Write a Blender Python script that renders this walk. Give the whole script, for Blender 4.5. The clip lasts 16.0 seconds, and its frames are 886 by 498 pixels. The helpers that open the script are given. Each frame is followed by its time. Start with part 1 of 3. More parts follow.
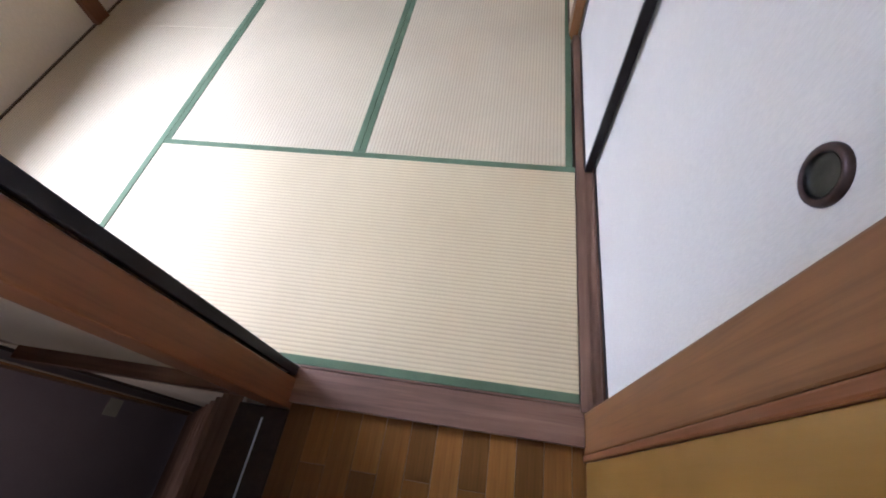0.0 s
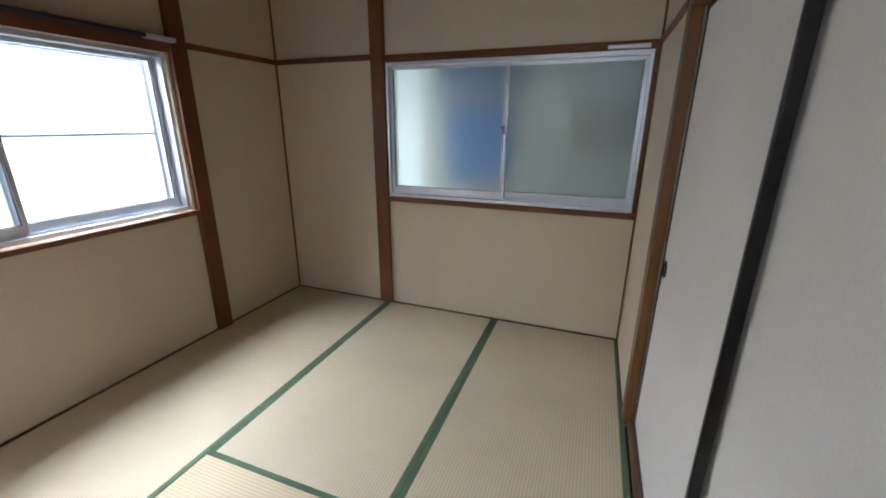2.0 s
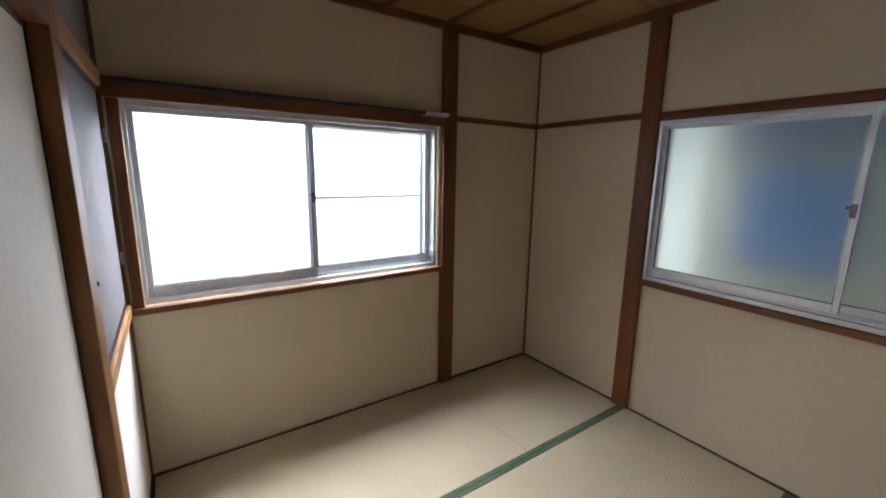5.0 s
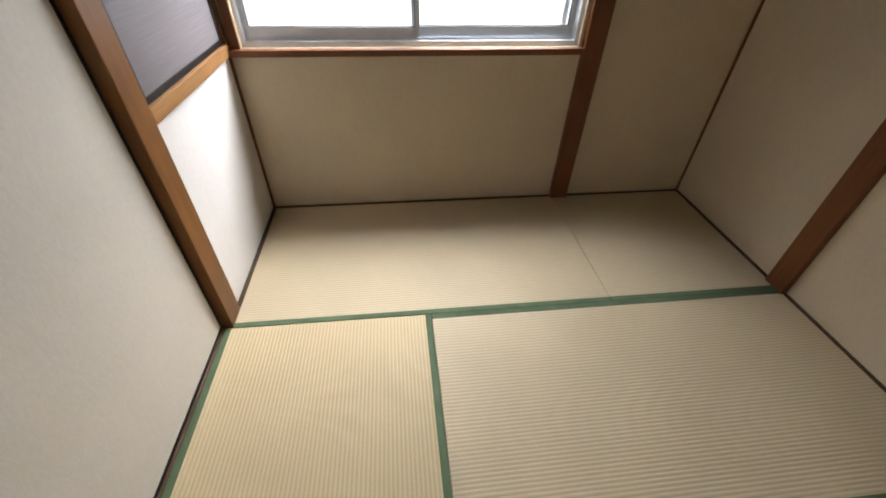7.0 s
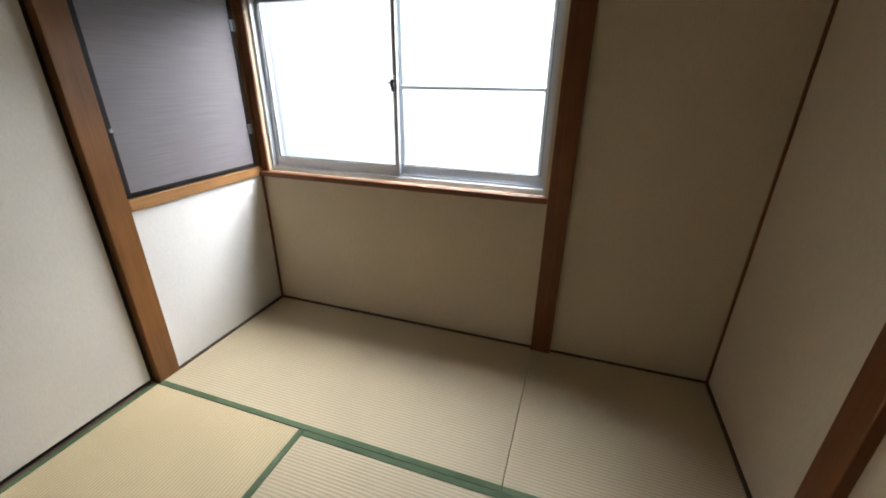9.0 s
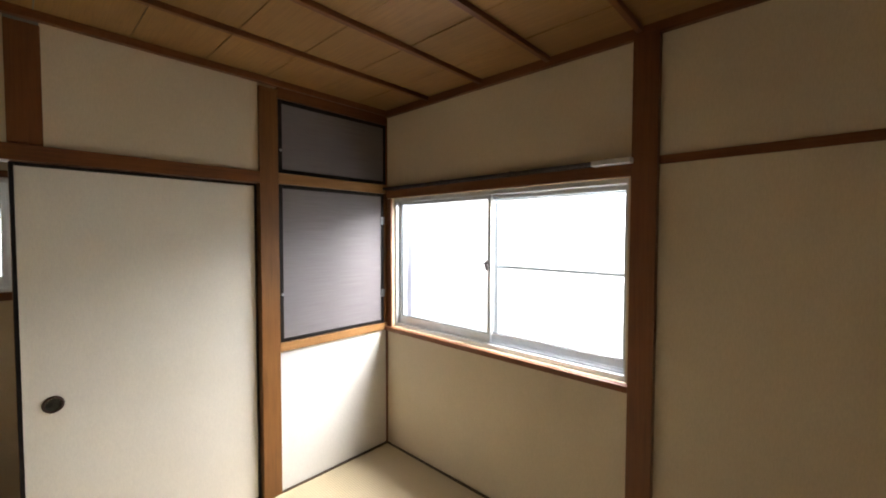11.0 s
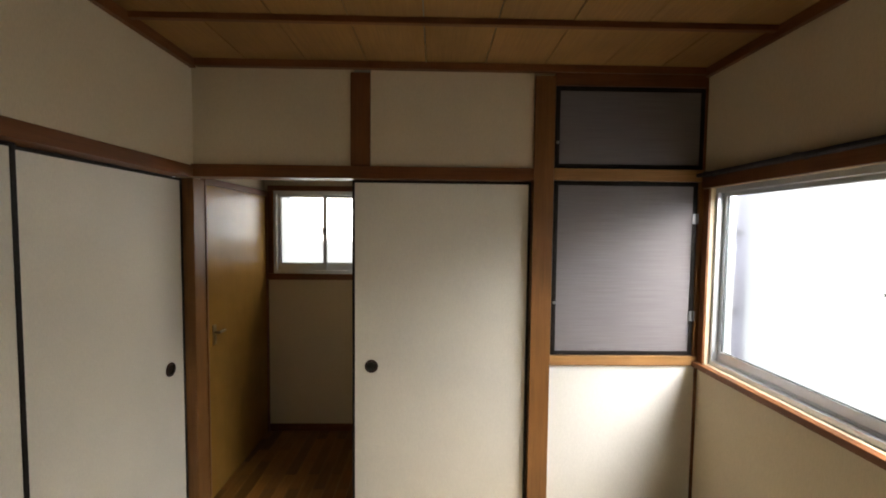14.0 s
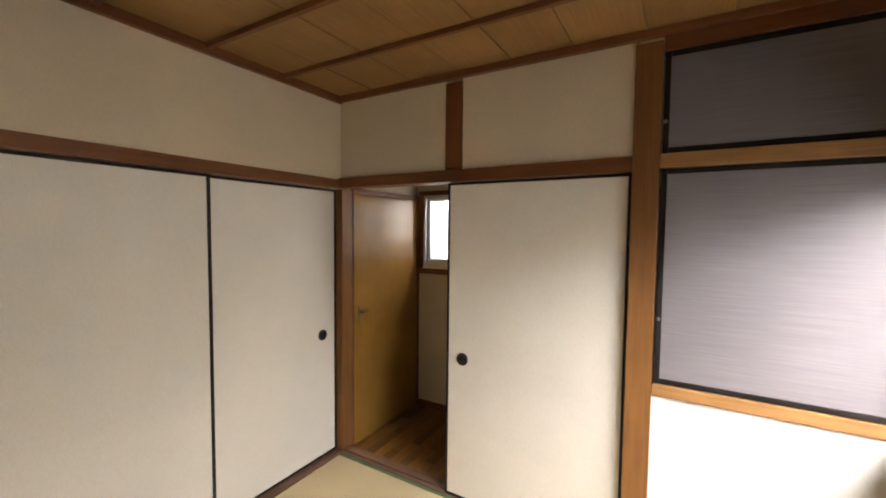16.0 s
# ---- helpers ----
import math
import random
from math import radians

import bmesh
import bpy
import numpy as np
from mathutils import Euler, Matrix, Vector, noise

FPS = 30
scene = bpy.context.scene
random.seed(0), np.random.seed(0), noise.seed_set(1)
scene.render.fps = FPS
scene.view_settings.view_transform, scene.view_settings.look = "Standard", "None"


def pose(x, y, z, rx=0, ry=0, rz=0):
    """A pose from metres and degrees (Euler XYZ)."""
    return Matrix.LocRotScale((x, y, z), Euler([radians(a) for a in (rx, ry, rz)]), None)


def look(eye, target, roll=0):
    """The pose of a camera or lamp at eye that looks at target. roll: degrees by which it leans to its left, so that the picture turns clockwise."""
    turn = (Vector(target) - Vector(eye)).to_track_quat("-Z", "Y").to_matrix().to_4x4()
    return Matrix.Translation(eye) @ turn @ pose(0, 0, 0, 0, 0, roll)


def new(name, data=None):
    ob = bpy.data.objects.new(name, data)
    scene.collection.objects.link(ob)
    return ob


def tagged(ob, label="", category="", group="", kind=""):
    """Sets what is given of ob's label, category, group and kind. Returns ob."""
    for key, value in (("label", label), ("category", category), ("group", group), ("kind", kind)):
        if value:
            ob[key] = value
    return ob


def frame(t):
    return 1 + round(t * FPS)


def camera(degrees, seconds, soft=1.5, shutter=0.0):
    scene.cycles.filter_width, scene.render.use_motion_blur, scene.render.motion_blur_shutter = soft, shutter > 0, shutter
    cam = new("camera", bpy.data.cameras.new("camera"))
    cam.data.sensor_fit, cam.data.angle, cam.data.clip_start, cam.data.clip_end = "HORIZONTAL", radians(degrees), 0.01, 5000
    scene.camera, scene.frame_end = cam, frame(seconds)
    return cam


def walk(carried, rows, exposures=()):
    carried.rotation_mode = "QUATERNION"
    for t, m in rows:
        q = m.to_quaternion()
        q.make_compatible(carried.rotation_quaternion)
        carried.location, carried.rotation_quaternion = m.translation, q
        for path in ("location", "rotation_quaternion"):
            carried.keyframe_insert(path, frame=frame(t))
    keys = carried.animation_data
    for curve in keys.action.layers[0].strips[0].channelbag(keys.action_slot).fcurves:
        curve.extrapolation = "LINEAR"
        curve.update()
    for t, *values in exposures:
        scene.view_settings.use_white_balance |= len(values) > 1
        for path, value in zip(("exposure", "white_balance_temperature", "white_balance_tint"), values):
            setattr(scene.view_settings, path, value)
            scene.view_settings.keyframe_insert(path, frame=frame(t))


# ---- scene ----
cam = camera(95.8, 16.0, soft=1.9)
PATH = [
    (0, (-0.152, -0.289, 1.236), (-0.407, 0.712, -0.477), -6.6),
    (0.5, (-0.156, -0.251, 1.28), (-0.518, 0.989, -0.247), -5.5),
    (1, (-0.171, -0.223, 1.346), (-0.646, 1.252, 0.08), -3.4),
    (1.5, (-0.153, -0.191, 1.42), (-0.75, 1.479, 0.495), -1.8),
    (2, (-0.157, -0.157, 1.457), (-0.827, 1.63, 0.859), 0.3),
    (2.5, (-0.221, -0.116, 1.508), (-0.938, 1.725, 1.197), 1.1),
    (3, (-0.233, -0.066, 1.551), (-0.99, 1.78, 1.402), 0.0),
    (3.5, (-0.298, -0.035, 1.566), (-1.283, 1.704, 1.486), 0.7),
    (3.7, (-0.296, 0.004, 1.581), (-1.42, 1.658, 1.512), 0.5),
    (5.8, (-0.433, 0.298, 1.503), (-2.13, 1.027, 0.735), 0.8),
    (6, (-0.512, 0.332, 1.462), (-2.096, 1.059, 0.481), 2.9),
    (6.5, (-0.541, 0.483, 1.422), (-2.002, 0.988, 0.154), 1.1),
    (7, (-0.476, 0.758, 1.416), (-1.995, 0.956, 0.129), 1.6),
    (7.5, (-0.536, 1.049, 1.369), (-2.018, 1.171, 0.031), 3.0),
    (8, (-0.615, 1.367, 1.392), (-2.085, 1.227, 0.043), -1.1),
    (8.5, (-0.567, 1.644, 1.399), (-2.165, 1.215, 0.275), 1.1),
    (9, (-0.641, 1.86, 1.436), (-2.384, 1.271, 0.652), 0.6),
    (9.2, (-0.682, 1.904, 1.405), (-2.467, 1.281, 0.753), 0.6),
    (11.3, (-0.728, 2.366, 1.627), (-2.073, 0.886, 1.594), 0.4),
    (11.5, (-0.72, 2.36, 1.641), (-1.972, 0.801, 1.6), 0.8),
    (12, (-0.699, 2.335, 1.634), (-1.715, 0.613, 1.586), 1.1),
    (12.5, (-0.7, 2.277, 1.638), (-1.521, 0.455, 1.562), 0.4),
    (13, (-0.811, 2.18, 1.63), (-1.406, 0.272, 1.542), 0.5),
    (13.5, (-0.949, 2.143, 1.641), (-1.336, 0.184, 1.544), -1.3),
    (14, (-1.169, 2.159, 1.619), (-1.211, 0.162, 1.519), 0.6),
    (14.5, (-1.334, 2.122, 1.592), (-1.153, 0.134, 1.476), -0.4),
    (15, (-1.467, 2.003, 1.585), (-1.017, 0.056, 1.498), 0.4),
    (15.5, (-1.651, 1.962, 1.609), (-0.957, 0.087, 1.543), -0.5),
    (16, (-1.895, 2.006, 1.617), (-0.881, 0.286, 1.513), 0.6),
]
walk(cam, [(t, look(eye, target, roll)) for t, eye, target, roll in PATH],
     exposures=[(0, 1.01, 5160, 25), (0.5, 0.81, 5110, 25), (1.5, 0.41, 5350, 18), (2, 0.28, 5480, 16), (3.5, 0.53, 5780, 17), (6, -0.27, 6000, 18),
                (7, -0.07, 6400, 17), (9, -0.22, 6200, 14), (11.5, 0.48, 6700, 15), (12.5, 0.08, 6600, 13), (14, -0.02, 6900, 14),
                (14.5, 0.08, 7000, 15), (15.5, 0.63, 6920, 19), (16, 0.68, 6920, 19)])

# ---------------- world and light ----------------
world = bpy.data.worlds.new("overcast_sky")
scene.world = world
world.use_nodes = True
wn, wl = world.node_tree.nodes, world.node_tree.links
sky = wn.new("ShaderNodeTexSky")
sky.sky_type = "NISHITA"
sky.sun_disc = False
sky.sun_elevation, sky.sun_rotation = radians(50), radians(-60)
sky.air_density, sky.dust_density = 1.0, 4.0
wn["Background"].inputs["Strength"].default_value = 0.12
wl.new(sky.outputs[0], wn["Background"].inputs["Color"])

sun_data = bpy.data.lights.new("overcast_sun", "SUN")
sun_data.energy, sun_data.angle, sun_data.color = 1.5, radians(38), (0.97, 0.97, 0.95)
sun = new("overcast_sun", sun_data)
sun.matrix_world = look((-4.2, 3.2, 6.0), (-2.0, 1.9, 0.9))


def area_lamp(name, eye, target, w, h, watts, color):
    d = bpy.data.lights.new(name, "AREA")
    d.shape, d.size, d.size_y, d.energy, d.color = "RECTANGLE", w, h, watts, color
    ob = new(name, d)
    ob.matrix_world = look(eye, target)
    return ob


# sky light that falls in at the two bright windows
area_lamp("window_skylight", (-3.42, 1.5, 2.45), (-2.2, 0.95, 0.85), 2.4, 1.5, 300, (0.93, 0.97, 1.0))
area_lamp("hall_skylight", (-0.3, -1.5, 1.75), (-0.3, -0.2, 0.9), 0.8, 0.6, 9, (1.0, 0.97, 0.92))
# added fill lamp that lifts the dark stairwell; it has no visible source
area_lamp("stair_fill", (-1.5, -0.98, -0.25), (-2.64, -0.35, -1.3), 0.5, 0.4, 1.1, (1.0, 0.93, 0.86))


# ---------------- materials ----------------
def material(name, rough=0.6, metal=0.0, spec=0.5):
    m = bpy.data.materials.new(name)
    m.use_nodes = True
    b = m.node_tree.nodes["Principled BSDF"]
    b.inputs["Roughness"].default_value = rough
    b.inputs["Metallic"].default_value = metal
    b.inputs["Specular IOR Level"].default_value = spec
    return m, m.node_tree.nodes, m.node_tree.links, b


def coords(n, l, scale, rot=(0, 0, 0)):
    tc, mp = n.new("ShaderNodeTexCoord"), n.new("ShaderNodeMapping")
    mp.inputs["Scale"].default_value = scale
    mp.inputs["Rotation"].default_value = [radians(a) for a in rot]
    l.new(tc.outputs["Object"], mp.inputs[0])
    return mp.outputs[0]


def noise_tex(n, l, vec, scale, detail=4.0, rough=0.55):
    t = n.new("ShaderNodeTexNoise")
    t.inputs["Scale"].default_value, t.inputs["Detail"].default_value, t.inputs["Roughness"].default_value = scale, detail, rough
    l.new(vec, t.inputs["Vector"])
    return t.outputs["Fac"]


def ramp(n, l, fac, stops):
    r = n.new("ShaderNodeValToRGB")
    e = r.color_ramp.elements
    while len(e) < len(stops):
        e.new(0.5)
    for el, (p, c) in zip(e, stops):
        el.position, el.color = p, (*c, 1)
    l.new(fac, r.inputs[0])
    return r.outputs[0]


def mix(n, l, a, b, fac, mode="MIX"):
    x = n.new("ShaderNodeMix")
    x.data_type, x.blend_type = "RGBA", mode
    for k, v in ((0, fac), (6, a), (7, b)):
        if hasattr(v, "is_output"):
            l.new(v, x.inputs[k])
        else:
            x.inputs[k].default_value = v if k == 0 else (*v, 1)
    return x.outputs[2]


def bump(n, l, b, height, strength, dist):
    x = n.new("ShaderNodeBump")
    x.inputs["Strength"].default_value, x.inputs["Distance"].default_value = strength, dist
    l.new(height, x.inputs["Height"])
    l.new(x.outputs[0], b.inputs["Normal"])


def shade(c, k):
    return tuple(min(1, v * k) for v in c)


def paper_material(name, c, rough=0.75, weave=260):
    """Woven wall paper or fusuma paper: faint stains, fine weave."""
    m, n, l, b = material(name, rough, spec=0.25)
    v = coords(n, l, (1, 1, 1))
    big = ramp(n, l, noise_tex(n, l, v, 1.7, 3), [(0.3, shade(c, 0.94)), (0.7, shade(c, 1.03))])
    fine = ramp(n, l, noise_tex(n, l, coords(n, l, (weave, weave, weave * 0.22)), 1.0, 2), [(0.35, (0.93,) * 3), (0.65, (1.0,) * 3)])
    l.new(mix(n, l, big, fine, 1.0, "MULTIPLY"), b.inputs["Base Color"])
    bump(n, l, b, noise_tex(n, l, coords(n, l, (weave, weave, weave * 0.3)), 1.0, 3), 0.25, 0.001)
    return m


def wood_material(name, dark, light, axis="z", rough=0.42, grain=34.0, spread=0.0, pore=0.55):
    """Wood with its grain along one axis; spread varies the tone from piece to piece."""
    m, n, l, b = material(name, rough, spec=0.3)
    s = [grain] * 3
    s["xyz".index(axis)] = grain * 0.05
    v = coords(n, l, s)
    long_grain = noise_tex(n, l, v, 1.0, 6, 0.65)
    base = ramp(n, l, long_grain, [(0.3, dark), (0.52, tuple((p + q) / 2 for p, q in zip(dark, light))), (0.72, light)])
    s2 = [150.0] * 3
    s2["xyz".index(axis)] = 5.0
    pores = ramp(n, l, noise_tex(n, l, coords(n, l, s2), 1.0, 3), [(0.36, (0.72,) * 3), (0.5, (1.0,) * 3)])
    col = mix(n, l, base, pores, pore, "MULTIPLY")
    wear = ramp(n, l, noise_tex(n, l, coords(n, l, (1, 1, 1)), 3.1, 3), [(0.3, (0.82,) * 3), (0.7, (1.05, 1.05, 1.05))])
    col = mix(n, l, col, wear, 1.0, "MULTIPLY")
    if spread:
        info = n.new("ShaderNodeObjectInfo")
        tone = ramp(n, l, info.outputs["Random"], [(0.0, (1 - spread,) * 3), (1.0, (1.0, 1.0, 1.0))])
        col = mix(n, l, col, tone, 1.0, "MULTIPLY")
    l.new(col, b.inputs["Base Color"])
    rg = n.new("ShaderNodeMapRange")
    rg.inputs[3].default_value, rg.inputs[4].default_value = rough - 0.1 * pore, rough + 0.18 * pore
    l.new(long_grain, rg.inputs[0])
    l.new(rg.outputs[0], b.inputs["Roughness"])
    bump(n, l, b, long_grain, 0.3 * pore, 0.0015)
    return m


def tatami_material(name, along, tone):
    """Rush mat: ribs that run along one axis, each tied at close stitches."""
    m, n, l, b = material(name, 0.62, spec=0.3)
    w = n.new("ShaderNodeTexWave")
    w.wave_type, w.bands_direction, w.wave_profile = "BANDS", "Y" if along == "x" else "X", "SIN"
    w.inputs["Scale"].default_value = 2 * math.pi / 20 / 0.0148
    w.inputs["Distortion"].default_value = 0.25
    w.inputs["Detail Scale"].default_value = 3.0
    l.new(coords(n, l, (1, 1, 1)), w.inputs["Vector"])
    # shade in the grooves between ribs, multiplied into the base colour
    rib = ramp(n, l, w.outputs["Fac"], [(0.0, (0.77,) * 3), (0.35, (0.97,) * 3), (1.0, (1.0,) * 3)])
    st = (900, 130, 1) if along == "y" else (130, 900, 1)
    straw = ramp(n, l, noise_tex(n, l, coords(n, l, st), 1.0, 2), [(0.3, (0.86,) * 3), (0.7, (1.0,) * 3)])
    base = ramp(n, l, noise_tex(n, l, coords(n, l, (1, 1, 1)), 2.2, 4),
                [(0.3, tone), (0.7, shade(tone, 1.11))])
    col = mix(n, l, mix(n, l, base, rib, 1.0, "MULTIPLY"), straw, 1.0, "MULTIPLY")
    l.new(col, b.inputs["Base Color"])
    bump(n, l, b, w.outputs["Fac"], 0.45, 0.0016)
    return m


def plain(name, c, rough=0.5, metal=0.0, var=0.12, scale=9.0):
    m, n, l, b = material(name, rough, metal)
    v = coords(n, l, (1, 1, 1))
    l.new(ramp(n, l, noise_tex(n, l, v, scale, 5), [(0.3, shade(c, 1 - var)), (0.7, shade(c, 1 + var))]), b.inputs["Base Color"])
    bump(n, l, b, noise_tex(n, l, v, 160, 2), 0.08, 0.001)
    return m


def cloth_border():
    m, n, l, b = material("green_cloth_border", 0.8, spec=0.2)
    weave = noise_tex(n, l, coords(n, l, (420, 420, 420)), 1.0, 2)
    big = noise_tex(n, l, coords(n, l, (1, 1, 1)), 7.0, 3)
    a = ramp(n, l, big, [(0.3, (0.085, 0.126, 0.064)), (0.7, (0.120, 0.170, 0.092))])
    w = ramp(n, l, weave, [(0.3, (0.75,) * 3), (0.7, (1.0,) * 3)])
    l.new(mix(n, l, a, w, 1.0, "MULTIPLY"), b.inputs["Base Color"])
    bump(n, l, b, weave, 0.3, 0.001)
    return m


def dark_cloth():
    m, n, l, b = material("grey_streaked_paper", 0.6, spec=0.25)
    streak = noise_tex(n, l, coords(n, l, (3.5, 3.5, 210)), 1.0, 4)
    a = ramp(n, l, streak, [(0.32, (0.15, 0.133, 0.134)), (0.68, (0.185, 0.167, 0.168))])
    l.new(a, b.inputs["Base Color"])
    bump(n, l, b, streak, 0.3, 0.001)
    return m


def hazy_glass(name, gloss=0.06):
    m = bpy.data.materials.new(name)
    m.use_nodes = True
    n, l = m.node_tree.nodes, m.node_tree.links
    n.remove(n["Principled BSDF"])
    t, g, x = n.new("ShaderNodeBsdfRefraction"), n.new("ShaderNodeBsdfGlossy"), n.new("ShaderNodeMixShader")
    t.inputs[0].default_value = (0.95, 0.98, 0.99, 1)
    t.inputs["Roughness"].default_value, t.inputs["IOR"].default_value = 0.28, 1.2
    g.inputs["Roughness"].default_value = 0.15
    x.inputs[0].default_value = gloss
    l.new(t.outputs[0], x.inputs[1]), l.new(g.outputs[0], x.inputs[2])
    l.new(x.outputs[0], n["Material Output"].inputs[0])
    return m


def frosted_glass(name):
    m, n, l, b = material(name, 0.5)
    b.inputs["Transmission Weight"].default_value = 1.0
    b.inputs["IOR"].default_value = 1.22
    b.inputs["Base Color"].default_value = (0.88, 0.95, 0.93, 1)
    bump(n, l, b, noise_tex(n, l, coords(n, l, (1, 1, 1)), 90, 3), 0.25, 0.002)
    return m


def glow(name, c, strength):
    m, n, l, b = material(name, 0.9)
    v = coords(n, l, (1, 1, 1))
    col = ramp(n, l, noise_tex(n, l, v, 1.1, 3), [(0.3, shade(c, 0.93)), (0.7, c)])
    l.new(col, b.inputs["Emission Color"])
    b.inputs["Emission Strength"].default_value = strength
    return m


M_WALL = paper_material("cream_wall_paper", (0.61, 0.51, 0.36))
M_WALL_WHITE = paper_material("white_wall_paper", (0.78, 0.755, 0.70))
M_FUSUMA = paper_material("cream_fusuma_paper", (0.73, 0.68, 0.59), 0.6, 320)
M_MAUVE = paper_material("mauve_stair_wall", (0.42, 0.335, 0.32))
M_POST = wood_material("brown_stained_post", (0.14, 0.047, 0.014), (0.205, 0.074, 0.022), "z")
M_POST_LIGHT = wood_material("ochre_stained_post", (0.155, 0.062, 0.017), (0.225, 0.098, 0.029), "z")
M_RAIL_X = wood_material("brown_rail_x", (0.135, 0.046, 0.014), (0.205, 0.074, 0.022), "x")
M_RAIL_Y = wood_material("brown_rail_y", (0.135, 0.046, 0.014), (0.205, 0.074, 0.022), "y")
M_SILL_X = wood_material("worn_sill_x", (0.12, 0.06, 0.034), (0.25, 0.14, 0.085), "x", 0.5)
M_SILL_Y = wood_material("worn_sill_y", (0.12, 0.06, 0.034), (0.25, 0.14, 0.085), "y", 0.5)
M_LEDGE = wood_material("honey_ledge", (0.26, 0.125, 0.040), (0.36, 0.185, 0.068), "x", 0.45)
M_CEIL = wood_material("ceiling_board", (0.265, 0.138, 0.044), (0.33, 0.18, 0.062), "y", 0.5, 60, pore=0.35)
M_OCHRE = wood_material("ochre_plywood", (0.272, 0.143, 0.029), (0.298, 0.157, 0.035), "z", 0.27, 40, pore=0.03)
M_PARQUET = wood_material("parquet", (0.20, 0.078, 0.014), (0.33, 0.15, 0.034), "y", 0.32, 22, 0.6)
M_BASE = wood_material("dark_skirting_strip", (0.045, 0.028, 0.014), (0.10, 0.062, 0.03), "x", 0.5)
M_DARKWOOD = wood_material("dark_newel", (0.022, 0.014, 0.01), (0.05, 0.03, 0.02), "z", 0.4)
# tread brown lightened: the light on the stairs is put into its colour
M_TREAD = wood_material("stair_tread", (0.17, 0.09, 0.055), (0.30, 0.18, 0.12), "y", 0.45)
M_BLACK = plain("black_lacquer", (0.015, 0.012, 0.011), 0.36, 0, 0.3)
M_BLACK.node_tree.nodes["Principled BSDF"].inputs["Specular IOR Level"].default_value = 0.18
M_ALU = plain("anodised_aluminium", (0.62, 0.64, 0.66), 0.38, 0.75, 0.06)
M_STEEL = plain("bright_steel", (0.28, 0.285, 0.29), 0.42, 1.0, 0.1)
M_LOCK = plain("dull_lock_metal", (0.16, 0.15, 0.15), 0.45, 0.8, 0.15, 40)
M_BRONZE = plain("dark_bronze", (0.075, 0.048, 0.042), 0.40, 0.8, 0.35, 60)
M_BRASS = plain("worn_brass", (0.24, 0.16, 0.07), 0.5, 0.85, 0.2, 50)
M_CUP = plain("bronze_cup", (0.045, 0.046, 0.040), 0.30, 0.85, 0.4, 45)
M_PLASTIC = plain("ivory_plastic", (0.72, 0.66, 0.48), 0.45, 0, 0.05)
M_RUBBER = plain("grey_seal", (0.06, 0.065, 0.07), 0.6)
M_DUST = plain("dark_rail_metal", (0.05, 0.042, 0.045), 0.35, 0.5, 0.2)
M_BORDER = cloth_border()
M_DARKPANEL = dark_cloth()
# x mat yellower than y mats: their differing sheen put into the colour
M_TAT_X, M_TAT_Y = tatami_material("tatami_ribs_x", "x", (0.58, 0.46, 0.265)), tatami_material("tatami_ribs_y", "y", (0.56, 0.46, 0.295))
M_CLEAR, M_FROST = hazy_glass("window_glass"), frosted_glass("frosted_glass")
M_SHUTTER = plain("grey_violet_metal", (0.13, 0.13, 0.165), 0.5, 0.2, 0.2, 4)
M_SCREEN = plain("screen_frame", (0.45, 0.47, 0.49), 0.4, 0.6, 0.08)
M_CONCRETE = plain("outside_render", (0.62, 0.66, 0.58), 0.9, 0, 0.15, 3)
M_PALE = plain("outside_pale_wall", (0.75, 0.78, 0.70), 0.9, 0, 0.08, 3)
M_BLUE = plain("blue_sheet", (0.13, 0.28, 0.62), 0.6, 0, 0.25, 4)
M_SLATE = plain("slate_glass", (0.20, 0.27, 0.38), 0.3, 0, 0.3, 3)
M_VENT = plain("vent_hood_metal", (0.46, 0.44, 0.38), 0.6, 0, 0.2, 5)
M_GROUND = plain("ground_soil", (0.16, 0.14, 0.11), 0.95, 0, 0.3, 2)
M_ROOF = plain("roof_slab", (0.2, 0.2, 0.2), 0.9)
M_GLOW = glow("white_sky_backdrop", (0.87, 0.95, 1.0), 0.92)


# ---------------- building helpers ----------------
BASE = {}


def box(bm, x0, x1, y0, y1, z0, z1):
    r = bmesh.ops.create_cube(bm, size=1.0)
    sx, sy, sz = abs(x1 - x0), abs(y1 - y0), abs(z1 - z0)
    bmesh.ops.scale(bm, vec=(sx, sy, sz), verts=r["verts"])
    bmesh.ops.translate(bm, vec=((x0 + x1) / 2, (y0 + y1) / 2, (z0 + z1) / 2), verts=r["verts"])
    return bm


def boxes(*dims, bevel=0.0):
    bm = bmesh.new()
    for d in dims:
        box(bm, *d)
    if bevel:
        bmesh.ops.bevel(bm, geom=bm.edges[:], offset=bevel, segments=2, profile=0.6, affect="EDGES", clamp_overlap=True)
    return bm


def cyl(bm, p, axis, r, depth, seg=24, r2=None):
    res = bmesh.ops.create_cone(bm, cap_ends=True, segments=seg, radius1=r, radius2=r if r2 is None else r2, depth=depth)
    turn = {"x": Matrix.Rotation(radians(90), 3, "Y"), "y": Matrix.Rotation(radians(-90), 3, "X"), "z": Matrix.Identity(3)}[axis]
    bmesh.ops.rotate(bm, matrix=turn, verts=res["verts"])
    bmesh.ops.translate(bm, vec=p, verts=res["verts"])
    return bm


